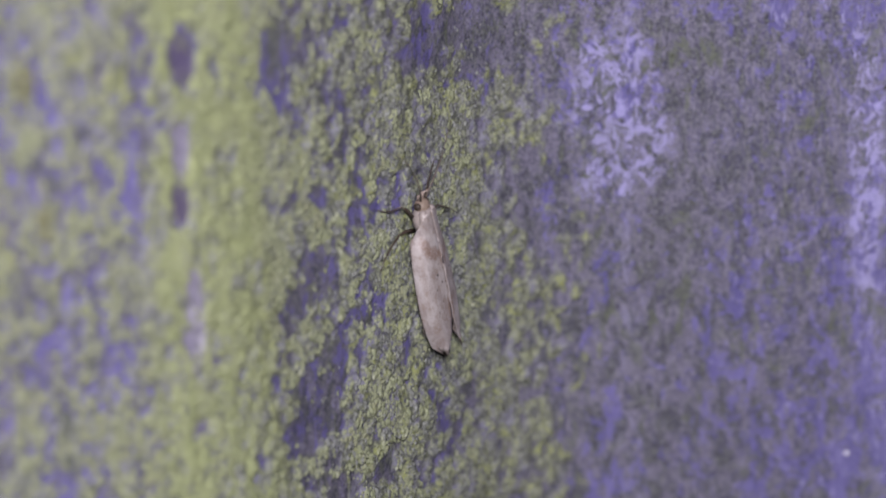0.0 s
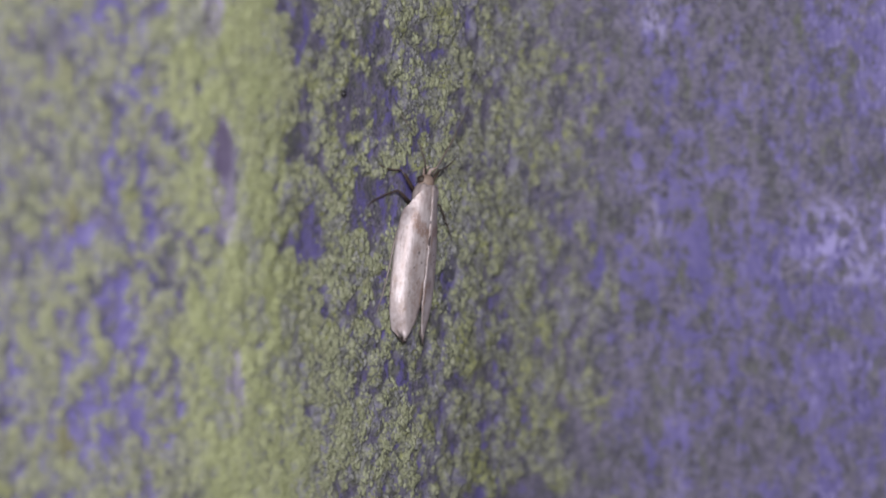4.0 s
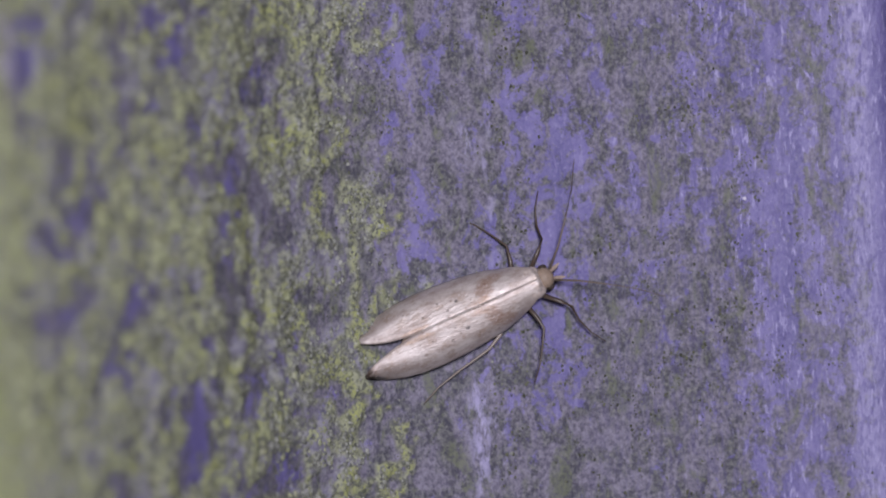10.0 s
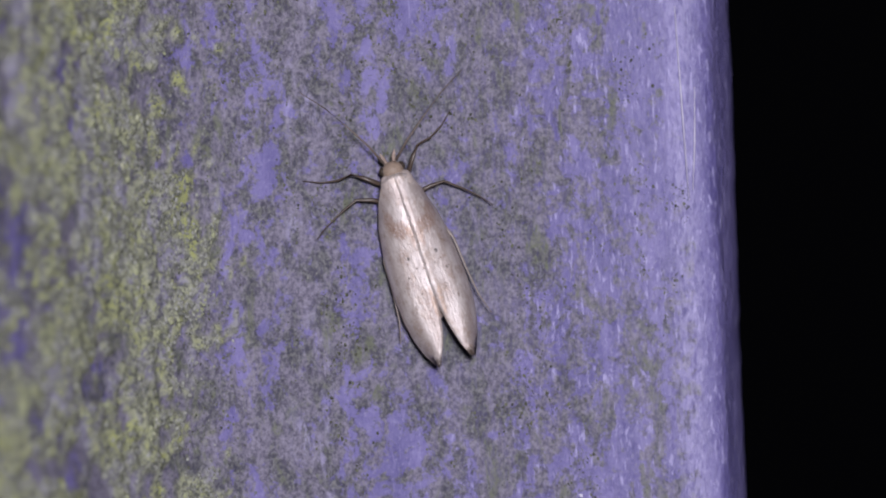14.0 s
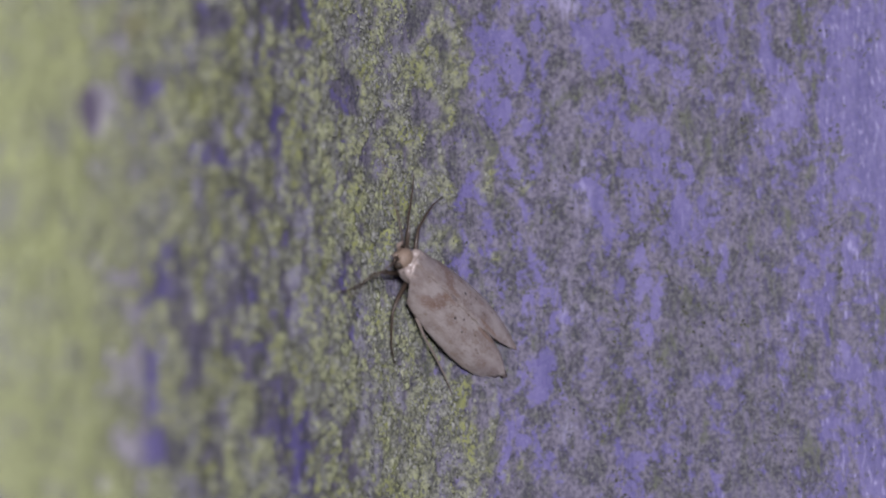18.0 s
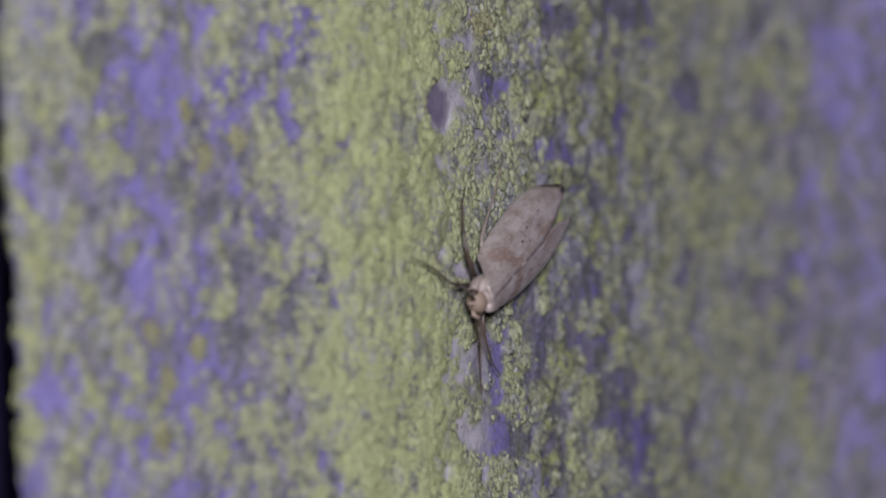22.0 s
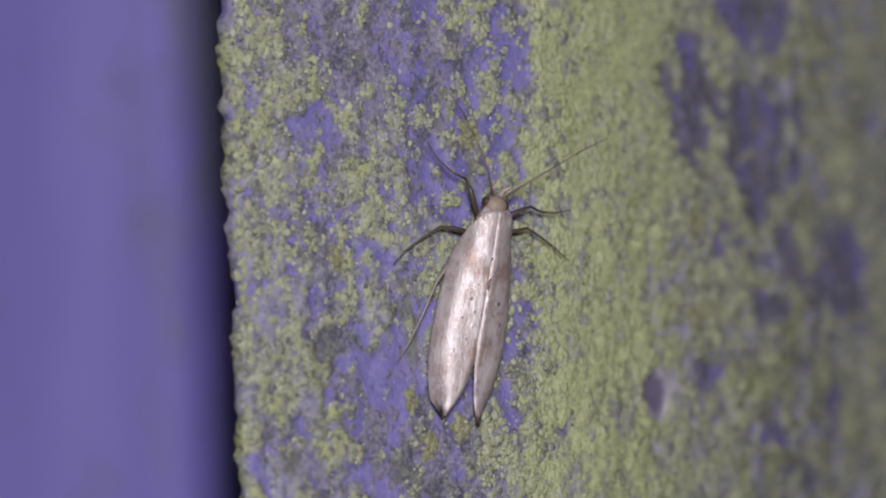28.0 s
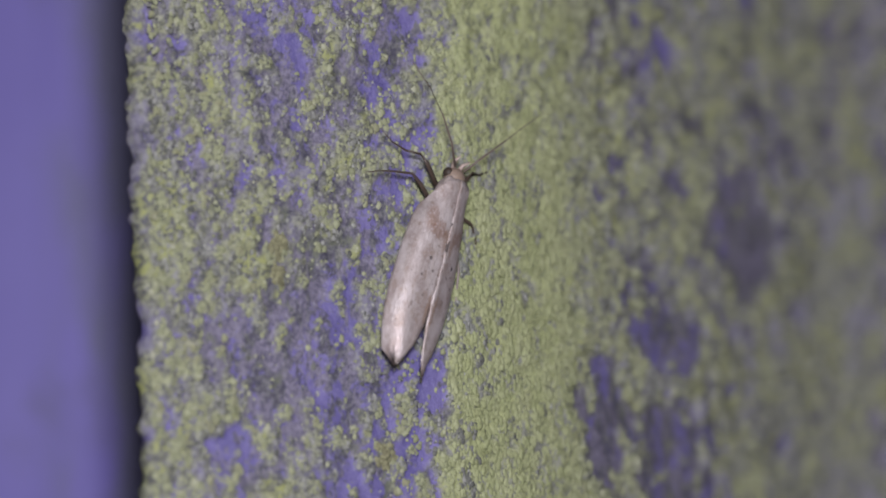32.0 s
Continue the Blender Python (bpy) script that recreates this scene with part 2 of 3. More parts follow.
def board_paint():
    net = Net("dull_violet_board_paint", 0.6)
    net.b.inputs["Specular IOR Level"].default_value = 0.2
    broad = net.noise(net.place(1, 1, 0.3), 90, 3)
    streak = net.noise(net.place(1, 1, 0.06), 400, 3)
    spot = net.noise(net.place(1, 1, 0.8), 260, 4, 0.6)
    base = net.mix(net.ramp(broad, 0.40, 0.70), (0.140, 0.118, 0.345), (0.165, 0.145, 0.375))
    base = net.mix(net.ramp(spot, 0.50, 0.72, 0, 0.5), base, (0.120, 0.110, 0.215))
    base = net.mix(net.ramp(streak, 0.58, 0.8, 0, 0.15), base, (0.24, 0.215, 0.45))
    # a little green along the edge
    green = net.op("MULTIPLY", net.ramp(axis_of(net, 0), -0.0365, -0.0330), net.ramp(net.noise(net.place(1, 1, 0.35), 170, 4), 0.46, 0.62))
    base = net.mix(net.op("MULTIPLY", green, 0.55), base, (0.12, 0.135, 0.085))
    return net.color(base).bump(streak, 0.0001, 0.4).mat


def tuft_crust():
    net = Net("brown_olive_algae", 0.9)
    rnd = net.n("ShaderNodeNewGeometry").outputs["Random Per Island"]
    return net.color(net.mix(rnd, (0.135, 0.13, 0.075), (0.27, 0.265, 0.15))).mat


def dark_crust():
    net = Net("dark_olive_algae", 0.8)
    rnd = net.n("ShaderNodeNewGeometry").outputs["Random Per Island"]
    return net.color(net.mix(rnd, (0.030, 0.032, 0.022), (0.13, 0.135, 0.09))).mat


PAINT, CRUST, GREY_CRUST, DARK_CRUST, TUFT_CRUST, BOARD = painted_wood(), crust(), grey_crust(), dark_crust(), tuft_crust(), board_paint()
FLAKE, SPECK = Net("white_flake", 0.5).color((0.60, 0.57, 0.68)).mat, Net("black_grain", 0.35).color((0.012, 0.010, 0.010)).mat


# ---- mesh helpers ----
def mesh_object(name, verts, faces, material, parent=None, label="", smooth=True):
    """faces: rows of a fixed length in arrays (several arrays may follow one another), or plain lists."""
    me = bpy.data.meshes.new(name)
    if isinstance(faces, list) and not isinstance(faces[0], np.ndarray):
        me.from_pydata([tuple(v) for v in verts], [], faces)
    else:
        flat = np.concatenate([f.ravel() for f in faces])
        count = np.concatenate([np.full(len(f), f.shape[1]) for f in faces])
        me.vertices.add(len(verts))
        me.vertices.foreach_set("co", np.asarray(verts, np.float32).ravel())
        me.loops.add(len(flat))
        me.loops.foreach_set("vertex_index", flat.astype(np.int32))
        me.polygons.add(len(count))
        me.polygons.foreach_set("loop_start", np.concatenate([[0], np.cumsum(count)[:-1]]).astype(np.int32))
        me.update(calc_edges=True)
    me.materials.append(material)
    if smooth:
        me.polygons.foreach_set("use_smooth", [True] * len(me.polygons))
    me.update()
    ob = new(name, me)
    if parent:
        ob.parent = parent
    if label:
        tagged(ob, label)
    return ob


def part(name, bm, material, parent, label=""):
    me = bpy.data.meshes.new(name)
    bm.to_mesh(me)
    bm.free()
    me.materials.append(material)
    me.polygons.foreach_set("use_smooth", [True] * len(me.polygons))
    ob = new(name, me)
    ob.parent = parent
    if label:
        tagged(ob, label)
    return ob


def lattice(seed):
    return np.random.RandomState(seed).rand(257, 257)


def grain_noise(x, z, size, seed, octaves=3):
    """Smooth value noise over millimetres, 0 to 1."""
    total, amp, out = 0.0, 1.0, 0.0
    for o in range(octaves):
        g = lattice(seed + o)
        u, v = x / size + 40.3 + 17 * o, z / size + 61.7 + 29 * o
        i, j = np.floor(u).astype(int), np.floor(v).astype(int)
        a, b = u - i, v - j
        a, b = a * a * (3 - 2 * a), b * b * (3 - 2 * b)
        i, j, i1, j1 = i % 256, j % 256, (i + 1) % 256, (j + 1) % 256
        out = out + amp * ((g[i, j] * (1 - a) + g[i1, j] * a) * (1 - b) + (g[i, j1] * (1 - a) + g[i1, j1] * a) * b)
        total, amp, size = total + amp, amp * 0.5, size * 0.5
    return out / total


# ---- the moulded post: across (x) and towards the back (y), in millimetres ----
KNOTS_X = [-40, -28, -20, -15, -12.5, -11, -8, -4, 0, 3, 5.5, 8, 11, 14, 30, 45]
KNOTS_Y = [-43.5, -37.5, -33, -29.6, -26.7, -24.5, -19, -11.5, -4.2, -1.4, -0.4, -0.1, 0, 0, 0, 0]
_gx = np.linspace(-40, 45, 341)
_gy = np.convolve(np.pad(np.interp(_gx, KNOTS_X, KNOTS_Y), 4, "edge"), np.ones(9) / 9, "valid")
LEFT, RIGHT, BACK, LOW, HIGH = -26.0, 28.05, 34.0, -220.0, 330.0


def edge_x(z):
    """The edge beside the board leans a little."""
    return LEFT - np.clip(0.028 * (z - 91), -0.8, 0.8)


def face_y(x):
    return np.interp(x, _gx, _gy)


def face_slope(x):
    return (face_y(x + 0.3) - face_y(x - 0.3)) / 0.6


def face_normal(x):
    s = face_slope(x)
    k = np.sqrt(1 + s * s)
    return s / k, -1 / k


# ---- where the algae grow: a field over the face, in millimetres ----
# bare patches of paint within the crust: x, z, half width, half height
BARE_LOW = [(-8.5, 0.4, 1.3, 1.2), (-7.4, 3.1, 1.1, 1.8), (-7.8, 7.5, 1.6, 1.5), (3.4, 7.7, 0.8, 2.3), (-5.9, 10.0, 0.4, 1.5), (0.9, 16.5, 1.8, 2.9), (-16.1, 16.7, 0.6, 1.1), (-1.7, 18.3, 1.4, 1.5), (-15.5, 19.4, 0.5, 0.6), (-9.1, 20.7, 1.1, 2.0), (-18.9, 30.5, 1.5, 1.7), (-18.0, 36.3, 1.0, 1.7), (-9.6, 36.5, 1.0, 1.7), (-6.1, 37.8, 1.6, 1.5), (-16.5, 41.2, 0.6, 1.4), (-9.4, 42.1, 0.6, 1.4), (-5.8, 46.8, 0.7, 1.5)]
BARE_MIDDLE = [(-9.3, 49.1, 0.6, 2.3), (-6.1, 50.8, 0.8, 1.5), (-0.3, 51.4, 1.2, 0.8), (-17.1, 52.8, 1.0, 1.7), (-3.5, 54.2, 0.6, 1.4), (5.2, 55.7, 1.2, 1.9), (-5.2, 59.3, 0.7, 0.8), (-8.2, 59.8, 0.7, 0.8), (0.7, 61.6, 0.7, 0.9), (-1.1, 63.7, 0.6, 0.9), (-0.4, 68.1, 0.7, 0.9), (-8.9, 69.4, 0.6, 0.8), (-19.1, 70.5, 1.0, 0.8), (-20.2, 72.0, 1.2, 0.8), (-8.9, 74.0, 0.8, 0.9), (-4.4, 75.8, 0.7, 1.4), (-17.9, 76.6, 1.0, 1.3), (-5.2, 77.6, 0.9, 0.7), (-5.4, 80.2, 0.7, 1.2), (-8.3, 80.7, 0.4, 1.3), (-3.5, 82.5, 0.6, 0.7)]
BARE_HIGH = [(-20.5, 83.4, 1.2, 1.7), (-5.0, 83.8, 0.4, 0.9), (-13.7, 84.8, 0.6, 1.3), (-6.6, 85.6, 0.5, 0.7), (-20.5, 86.2, 1.4, 1.3), (-14.7, 86.7, 0.6, 0.7), (-22.5, 89.0, 1.0, 1.3), (-0.9, 89.0, 0.6, 0.7), (-6.3, 91.3, 0.9, 0.7), (-3.6, 92.5, 0.7, 1.0), (-23.1, 93.0, 1.0, 0.7), (-8.1, 93.9, 0.6, 0.7), (-3.5, 94.4, 0.9, 1.5), (-19.1, 96.1, 0.8, 1.4), (-22.7, 97.0, 1.0, 1.1), (-6.5, 98.1, 1.1, 2.5), (-9.2, 99.2, 1.1, 2.4), (-18.9, 99.7, 0.8, 0.9), (-20.9, 99.8, 1.2, 0.9), (-22.2, 100.7, 0.8, 1.4), (-20.1, 102.4, 1.1, 1.4), (-6.5, 104.1, 1.3, 1.5), (-3.3, 109.8, 1.2, 2.6), (-20.8, 112.8, 1.1, 1.4), (-16.7, 114.2, 0.9, 1.4)]


# raised brown-olive tufts: x, z, radius
TUFTS = [(-20.9, 78.1, 0.55), (-19.3, 77.5, 0.5), (-19.6, 86.3, 0.5), (-17.8, 85.4, 0.5), (-18.9, 84.7, 0.6), (-20.7, 74.3, 0.6), (-20.4, 76.4, 0.6), (-22.2, 92.0, 0.55), (-9.0, 94.5, 0.6), (-17.3, 97.1, 0.6), (-21.2, 104.2, 0.4), (-21.1, 105.5, 0.5), (-20.4, 23.6, 1.0), (-20.0, 16.4, 0.8), (-9.2, 90.6, 0.6), (-21.0, 30.0, 0.8), (-19.8, 41.0, 0.7)]


def bare(x, z):
    """1 in the middle of a bare patch, fading to 0 past its rim."""
    out = np.zeros_like(x)
    x = x + 1.1 * (grain_noise(x * 1.3, z, 0.9, 401, 2) - 0.5)
    z = z + 1.6 * (grain_noise(x * 1.3, z, 0.9, 431, 2) - 0.5)
    for px, pz, w, h in BARE_LOW + BARE_MIDDLE + BARE_HIGH:
        out = np.maximum(out, np.clip(1.45 - 0.85 * (((x - px) / w) ** 2 + ((z - pz) / h) ** 2), 0, 1))
    return out


def cover(x, z):
    """Over 0 where the crust grows, and the more the thicker it is."""
    big = grain_noise(x * 1.1, z * 0.6, 2.6, 101, 2)
    mid = grain_noise(x * 1.3, z * 0.75, 1.15, 131, 2)
    small = grain_noise(x * 1.3, z * 0.7, 0.42, 151, 2)
    thick = np.interp(x, [-27, -24, -20, -15.5, -14, -9.8, -9.0, -6.0, -3.0, 0.0, 2.5, 5.0, 7.5, 10.0], [0.66, 0.62, 0.535, 0.57, 0.75, 0.72, 0.56, 0.56, 0.58, 0.585, 0.54, 0.39, 0.25, 0.12])
    thick = thick + np.interp(x, [-15.5, -13.8, -10, -9], [0.02, -0.07, -0.07, 0.0]) * np.interp(z, [45, 65], [1, 0])
    worn = np.interp(x, [-11.2, -10.7, -9.5, -9.0], [0, 1, 1, 0]) * np.interp(z, [62, 72, 90, 95], [0, 1, 1, 0])
    scar = np.zeros_like(x)
    for px, pz, w, h in PITS:
        scar = np.maximum(scar, np.clip(1.6 - ((x - px) / (1.25 * w)) ** 2 - ((z - pz) / (1.2 * h)) ** 2, 0, 1))
    fine = np.interp(x, [-15.5, -13.5], [1, 0])
    grain = 0.15 * big + (0.37 - 0.12 * fine) * mid + (0.48 - 0.04 * fine) * small + 0.16 * fine * grain_noise(x * 1.3, z * 0.8, 0.26, 171, 2)
    for px, pz, w, h in SCARS:
        scar = np.maximum(scar, 0.55 * np.clip(1.5 - ((x - px) / w) ** 2 - ((z - pz) / h) ** 2, 0, 1))
    return thick - 0.34 * scar - 0.15 * worn - grain - np.interp(x, [-15, -13], [0.11, 0.24]) * bare(x, z)


def swell(c):
    """The height in mm to which the crust has thickened."""
    return 0.8 * np.clip(c, 0, 0.3)


def clump(x, z, cell=0.58):
    """Cushions about as wide as the cell (mm): 1 at a cushion's middle, 0 in the cracks between; and a number from 0 to 1 for each."""
    u, v = (x + 0.55 * face_y(x)) / cell + 60.0, z / (1.15 * cell) + 30.0
    i, j = np.floor(u).astype(int), np.floor(v).astype(int)
    near, second, who = np.full(x.shape, 9.0), np.full(x.shape, 9.0), np.zeros(x.shape)
    gx, gz, gid = lattice(601), lattice(602), lattice(603)
    for di in (-1, 0, 1):
        for dj in (-1, 0, 1):
            p, q = (i + di) % 257, (j + dj) % 257
            d = np.hypot(i + di + gx[p, q] - u, j + dj + gz[p, q] - v)
            second = np.where(d < near, near, np.minimum(second, d))
            who = np.where(d < near, gid[p, q], who)
            near = np.minimum(near, d)
    return np.clip((second - near) / 0.55, 0, 1) ** 0.6, who


def cushion(x, z, c):
    """The height in mm of the crust over the paint."""
    return swell(c) + 0.20 * clump(x, z)[0] * np.clip(c / 0.06, 0, 1)


def build_post():
    # front from the outer edge to the gap, by equal steps along the curve
    xs = np.linspace(LEFT + 0.5, RIGHT - 2.1, 2000)
    arc = np.concatenate([[0], np.cumsum(np.hypot(np.diff(xs), np.diff(face_y(xs))))])
    fx = np.interp(np.arange(0, arc[-1], 0.20), arc, xs)
    outline = [(LEFT, BACK), (LEFT, 10.0), (LEFT, -20.0), (LEFT, face_y(LEFT) + 0.9), (LEFT + 0.15, face_y(LEFT) + 0.3)]
    outline += [(x, float(face_y(x))) for x in fx]
    # a soft arris, a worn chamfer, then the outer side
    for a in range(0, 64, 9):
        outline.append((RIGHT - 1.95 + 0.9 * math.sin(radians(a)), 0.9 - 0.9 * math.cos(radians(a))))
    outline += [(RIGHT - 0.75, 1.2), (RIGHT - 0.40, 1.95), (RIGHT - 0.15, 2.6), (RIGHT - 0.03, 3.3)]
    outline += [(RIGHT, 12.0), (RIGHT, BACK)]
    ox, oy = np.array(outline).T
    zs = np.concatenate([[LOW, -120, -50], np.arange(-12, 128, 0.20), [160, 240, HIGH]])
    n, m = len(ox), len(zs)
    X, Z = np.meshgrid(ox, zs)
    Y = np.tile(oy, (m, 1))
    nx, ny = np.gradient(oy, edge_order=1), -np.gradient(ox, edge_order=1)
    k = np.hypot(nx, ny) + 1e-9
    nx, ny = nx / k, ny / k
    front = ((Y < BACK - 12) & (np.abs(X - LEFT) > 0.05)).astype(float)
    d = front * (0.30 * (grain_noise(X * 1.0 + Y * 0.6, Z * 0.25, 4.0, 11) - 0.5) + 0.16 * (grain_noise(X + Y * 0.6, Z * 0.7, 0.9, 21) - 0.5))
    grown = cover(X, Z)
    d = d + front * cushion(X, Z, grown)
    rag = np.clip(1 - (X - LEFT) / 4.0, 0, 1) * (edge_x(Z) - LEFT) + (np.abs(X - LEFT) < 0.6) * 0.12 * (grain_noise(X * 0, Z, 0.9, 31) - 0.5)
    X2, Y2 = X + nx * d + rag, Y + ny * d
    verts = np.stack([X2, Y2, Z], -1).reshape(-1, 3) * MM
    i = np.arange((m - 1) * n).reshape(m - 1, n)
    a, b = i, np.roll(i, -1, axis=1)
    faces = [np.stack([a, b, b + n, a + n], -1).reshape(-1, 4), np.arange(n - 1, -1, -1)[None], np.arange((m - 1) * n, m * n)[None]]
    grown = np.clip((grown + np.interp(X, [-15, -13.5, 2, 6], [-0.04, 0.055, 0.055, 0.02])) / 0.05, 0, 1) * front
    return verts, faces, grown.ravel()


post_verts, post_faces, post_cover = build_post()
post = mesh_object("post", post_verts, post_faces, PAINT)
post.data.attributes.new("cover", "FLOAT", "POINT").data.foreach_set("value", post_cover.astype(np.float32))
tagged(post, "moulded wooden post in weathered violet paint, crusted with green algae", "post", kind="structure")


# ---- the painted board behind the post, with a rounded edge ----
def build_board():
    x1, y0, r, thick, wide = -31.6, -10.0, 2.8, 22.0, 150.0
    prof = [(x1 - wide, y0 + thick), (x1 - wide, y0)]
    prof += [(x, y0 + 0.12 * math.sin(0.35 * x)) for x in np.arange(x1 - 60, x1 - 6.0, 2.0)]
    # a shallow worn chamfer, then the rounding
    prof += [(x1 - 5.2, y0 + 0.05), (x1 - 4.6, y0 + 0.22), (x1 - 3.6, y0 + 0.62), (x1 - 2.7, y0 + 1.0)]
    prof += [(x1 - r + r * math.sin(radians(a)), y0 + 1.0 + r - r * math.cos(radians(a))) for a in range(20, 91, 7)]
    prof += [(x1, y0 + thick)]
    zs = np.concatenate([[LOW], np.arange(20, 150, 2.0), [HIGH]])
    n, m = len(prof), len(zs)
    verts = [(x * MM, (y + (0.25 * (grain_noise(np.array([x]), np.array([z]), 9.0, 51)[0] - 0.5) if y < y0 + 1.0 + r else 0)) * MM, z * MM) for z in zs for x, y in prof]
    faces = [(k * n + i, k * n + (i + 1) % n, (k + 1) * n + (i + 1) % n, (k + 1) * n + i) for k in range(m - 1) for i in range(n)]
    faces += [tuple(range(n - 1, -1, -1)), tuple(range((m - 1) * n, m * n))]
    return verts, faces


board = mesh_object("board", *build_board(), BOARD)
tagged(board, "violet-painted wooden board with a rounded edge behind the post", "board", kind="structure")


# ---- algae: thousands of small rounded lumps on the paint ----
def lumps(name, x, z, size, material, rng, label, flat=0.30, high_by=0.0):
    """Irregular domes of that size (mm) at x, z on the face, in one mesh."""
    k = len(x)
    # along the arris the lumps have run together, flat and drawn out downwards
    arris = np.interp(x, [-15, -13.5, -10.8, -9.6], [0, 1, 1, 0])
    flat, tall = flat * (1 - 0.55 * arris), (1.15 + 0.2 * arris) * np.exp(0.5 * (rng.rand(k) - 0.5))
    nx, ny = face_normal(x)
    up = np.stack([nx, ny, 0 * nx], -1)
    base = np.stack([x, face_y(x), z], -1) + up * np.reshape(high_by, (-1, 1))
    side = np.stack([-ny, nx, 0 * nx], -1)
    high = np.array([0, 0, 1.0])
    rows, turn = [], rng.rand(k) * 6.28
    for r, h in ((1.0, -0.3), (0.70, 0.45)):
        for j in range(6):
            a = turn + 6.2832 * j / 6
            rr = size * r * (0.66 + 0.68 * rng.rand(k)) * 0.5
            rows.append(base + side * (rr * np.cos(a))[:, None] + high * (rr * np.sin(a) * tall)[:, None] + up * (size * h * flat * (0.7 + 0.6 * rng.rand(k)))[:, None])
    rows.append(base + up * (size * 0.66 * flat)[:, None] + side * (0.1 * size * (rng.rand(k) - 0.5))[:, None])
    verts = np.stack(rows, 1)
    quads = np.array([(j, (j + 1) % 6, 6 + (j + 1) % 6, 6 + j) for j in range(6)])
    tris = np.array([(6 + j, 6 + (j + 1) % 6, 12) for j in range(6)])
    at = (13 * np.arange(k))[:, None, None]
    faces = [(quads + at).reshape(-1, 4), (tris + at).reshape(-1, 3)]
    return tagged(mesh_object(name, verts.reshape(-1, 3) * MM, faces, material, post, label), kind="stuff")


def grow_algae():
    rng = np.random.RandomState(5)
    n = 430000
    # scatter evenly along the curved face, not across it
    xs = np.linspace(LEFT + 0.15, 10.0, 3000)
    arc = np.concatenate([[0], np.cumsum(np.hypot(np.diff(xs), np.diff(face_y(xs))))])
    x = np.interp(rng.rand(n) * arc[-1], arc, xs)
    z = -11 + 138 * rng.rand(n)
    c = cover(x, z)
    chance = np.clip(0.55 + 4.0 * c, 0, 1) * np.interp(z, [-9, -7, 117, 121], [0.5, 1, 1, 0.5]) * np.interp(x, [-27, -14, -9.5, -8.5, -4, 1, 5], [0.85, 0.92, 1.0, 0.95, 0.9, 0.95, 0.95])
    dome, who = clump(x, z)
    pick = (x > edge_x(z) + 0.12) & (rng.rand(n) < 0.10 + 1.9 * dome) & ((c > 0) & (rng.rand(n) < chance) | (rng.rand(n) < np.interp(x, [-15.5, -13.5, -9, 3, 6], [0.025, 0.02, 0.03, 0.05, 0.012])))
    x, z, c, who = x[pick], z[pick], c[pick], who[pick]
    size = (0.13 + 0.20 * rng.rand(len(x)) ** 3 + 0.22 * np.clip(c, 0, 0.25)) * np.interp(x, [-27, -15, -13.5, -10, -9, -4, 1, 5], [0.85, 0.88, 0.80, 0.80, 1.0, 1.0, 0.75, 0.62])
    low = np.interp(z, [30, 50, 75], [0.84, 0.92, 0.78])
    yellow = 0.25 * rng.rand(len(x)) + 0.75 * who < low * np.interp(x, [-27, -14, -11, -8, -5, -2, 1, 5], [0.58, 0.80, 0.95, 0.66, 0.56, 0.42, 0.24, 0.06]) + 0.6 * (c - 0.1)
    lumps("algae_crust", x[yellow], z[yellow], size[yellow], CRUST, rng, "yellow-green algae crust of small rounded lumps", high_by=cushion(x[yellow], z[yellow], c[yellow]))
    g = ~yellow
    lumps("algae_film", x[g], z[g], size[g] * 0.85, GREY_CRUST, rng, "dull grey-green algae in fine grains", high_by=cushion(x[g], z[g], c[g]))
    # dark tufts, thinly scattered over the flat
    k = 110000
    x, z = -6 + 31.5 * rng.rand(k), -11 + 138 * rng.rand(k)
    tuft = 0.45 * grain_noise(x, z * 0.8, 1.6, 201, 2) + 0.55 * grain_noise(x, z * 0.8, 0.45, 231, 2)
    pick = (rng.rand(k) < np.interp(x, [-6, 2, 4, 7.5, 9.5], [0.25, 0.8, 0.6, 0.6, 1.0])) & (tuft > 0.53 + 0.05 * np.clip((x - 16) / 9, 0, 1))
    x, z = x[pick], z[pick]
    lumps("dark_algae", x, z, 0.045 + 0.10 * rng.rand(len(x)) ** 4, DARK_CRUST, rng, "dark olive algae in scattered specks")
    # brown-olive tufts that stand out of the crust
    at = []
    for tx, tz, r in TUFTS:
        m = int(110 * r)
        a, q = 6.2832 * rng.rand(m), r * np.sqrt(rng.rand(m))
        wide = 0.62 + 0.38 * np.sin(2 * a + 5 * tx) * np.sin(3 * a + 7 * tz)
        at.append(np.stack([tx + 0.75 * q * wide * np.cos(a), tz + 1.5 * q * wide * np.sin(a), 0.30 * np.sqrt(np.maximum(0, r * r - q * q))], -1))
    tx, tz, high = np.concatenate(at).T
    lumps("algae_tufts", tx, tz, 0.13 + 0.16 * rng.rand(len(tx)), TUFT_CRUST, rng, "brown-olive algae in small raised tufts", high_by=high + cushion(tx, tz, cover(tx, tz)))
    # small pale flakes of loose paint and one dark grain
    for fx, fz, s, mat, word in ((20.3, 62.0, 0.20, FLAKE, "small white flake of paint"), (21.1, -9.2, 0.55, FLAKE, "small white flake of paint"), (22.2, -8.2, 0.4, FLAKE, "small white flake of paint"), (-13.9, 101.9, 0.75, FLAKE, "small white flake of paint"), (-7.4, 44.0, 0.42, SPECK, "tiny black grain stuck in the algae")):
        ob = lumps("paint_flake" if mat is FLAKE else "dark_grain", np.array([fx]), np.array([fz]), np.array([s]), mat, rng, word, 0.35 if mat is FLAKE else 0.9)
        del ob["kind"]
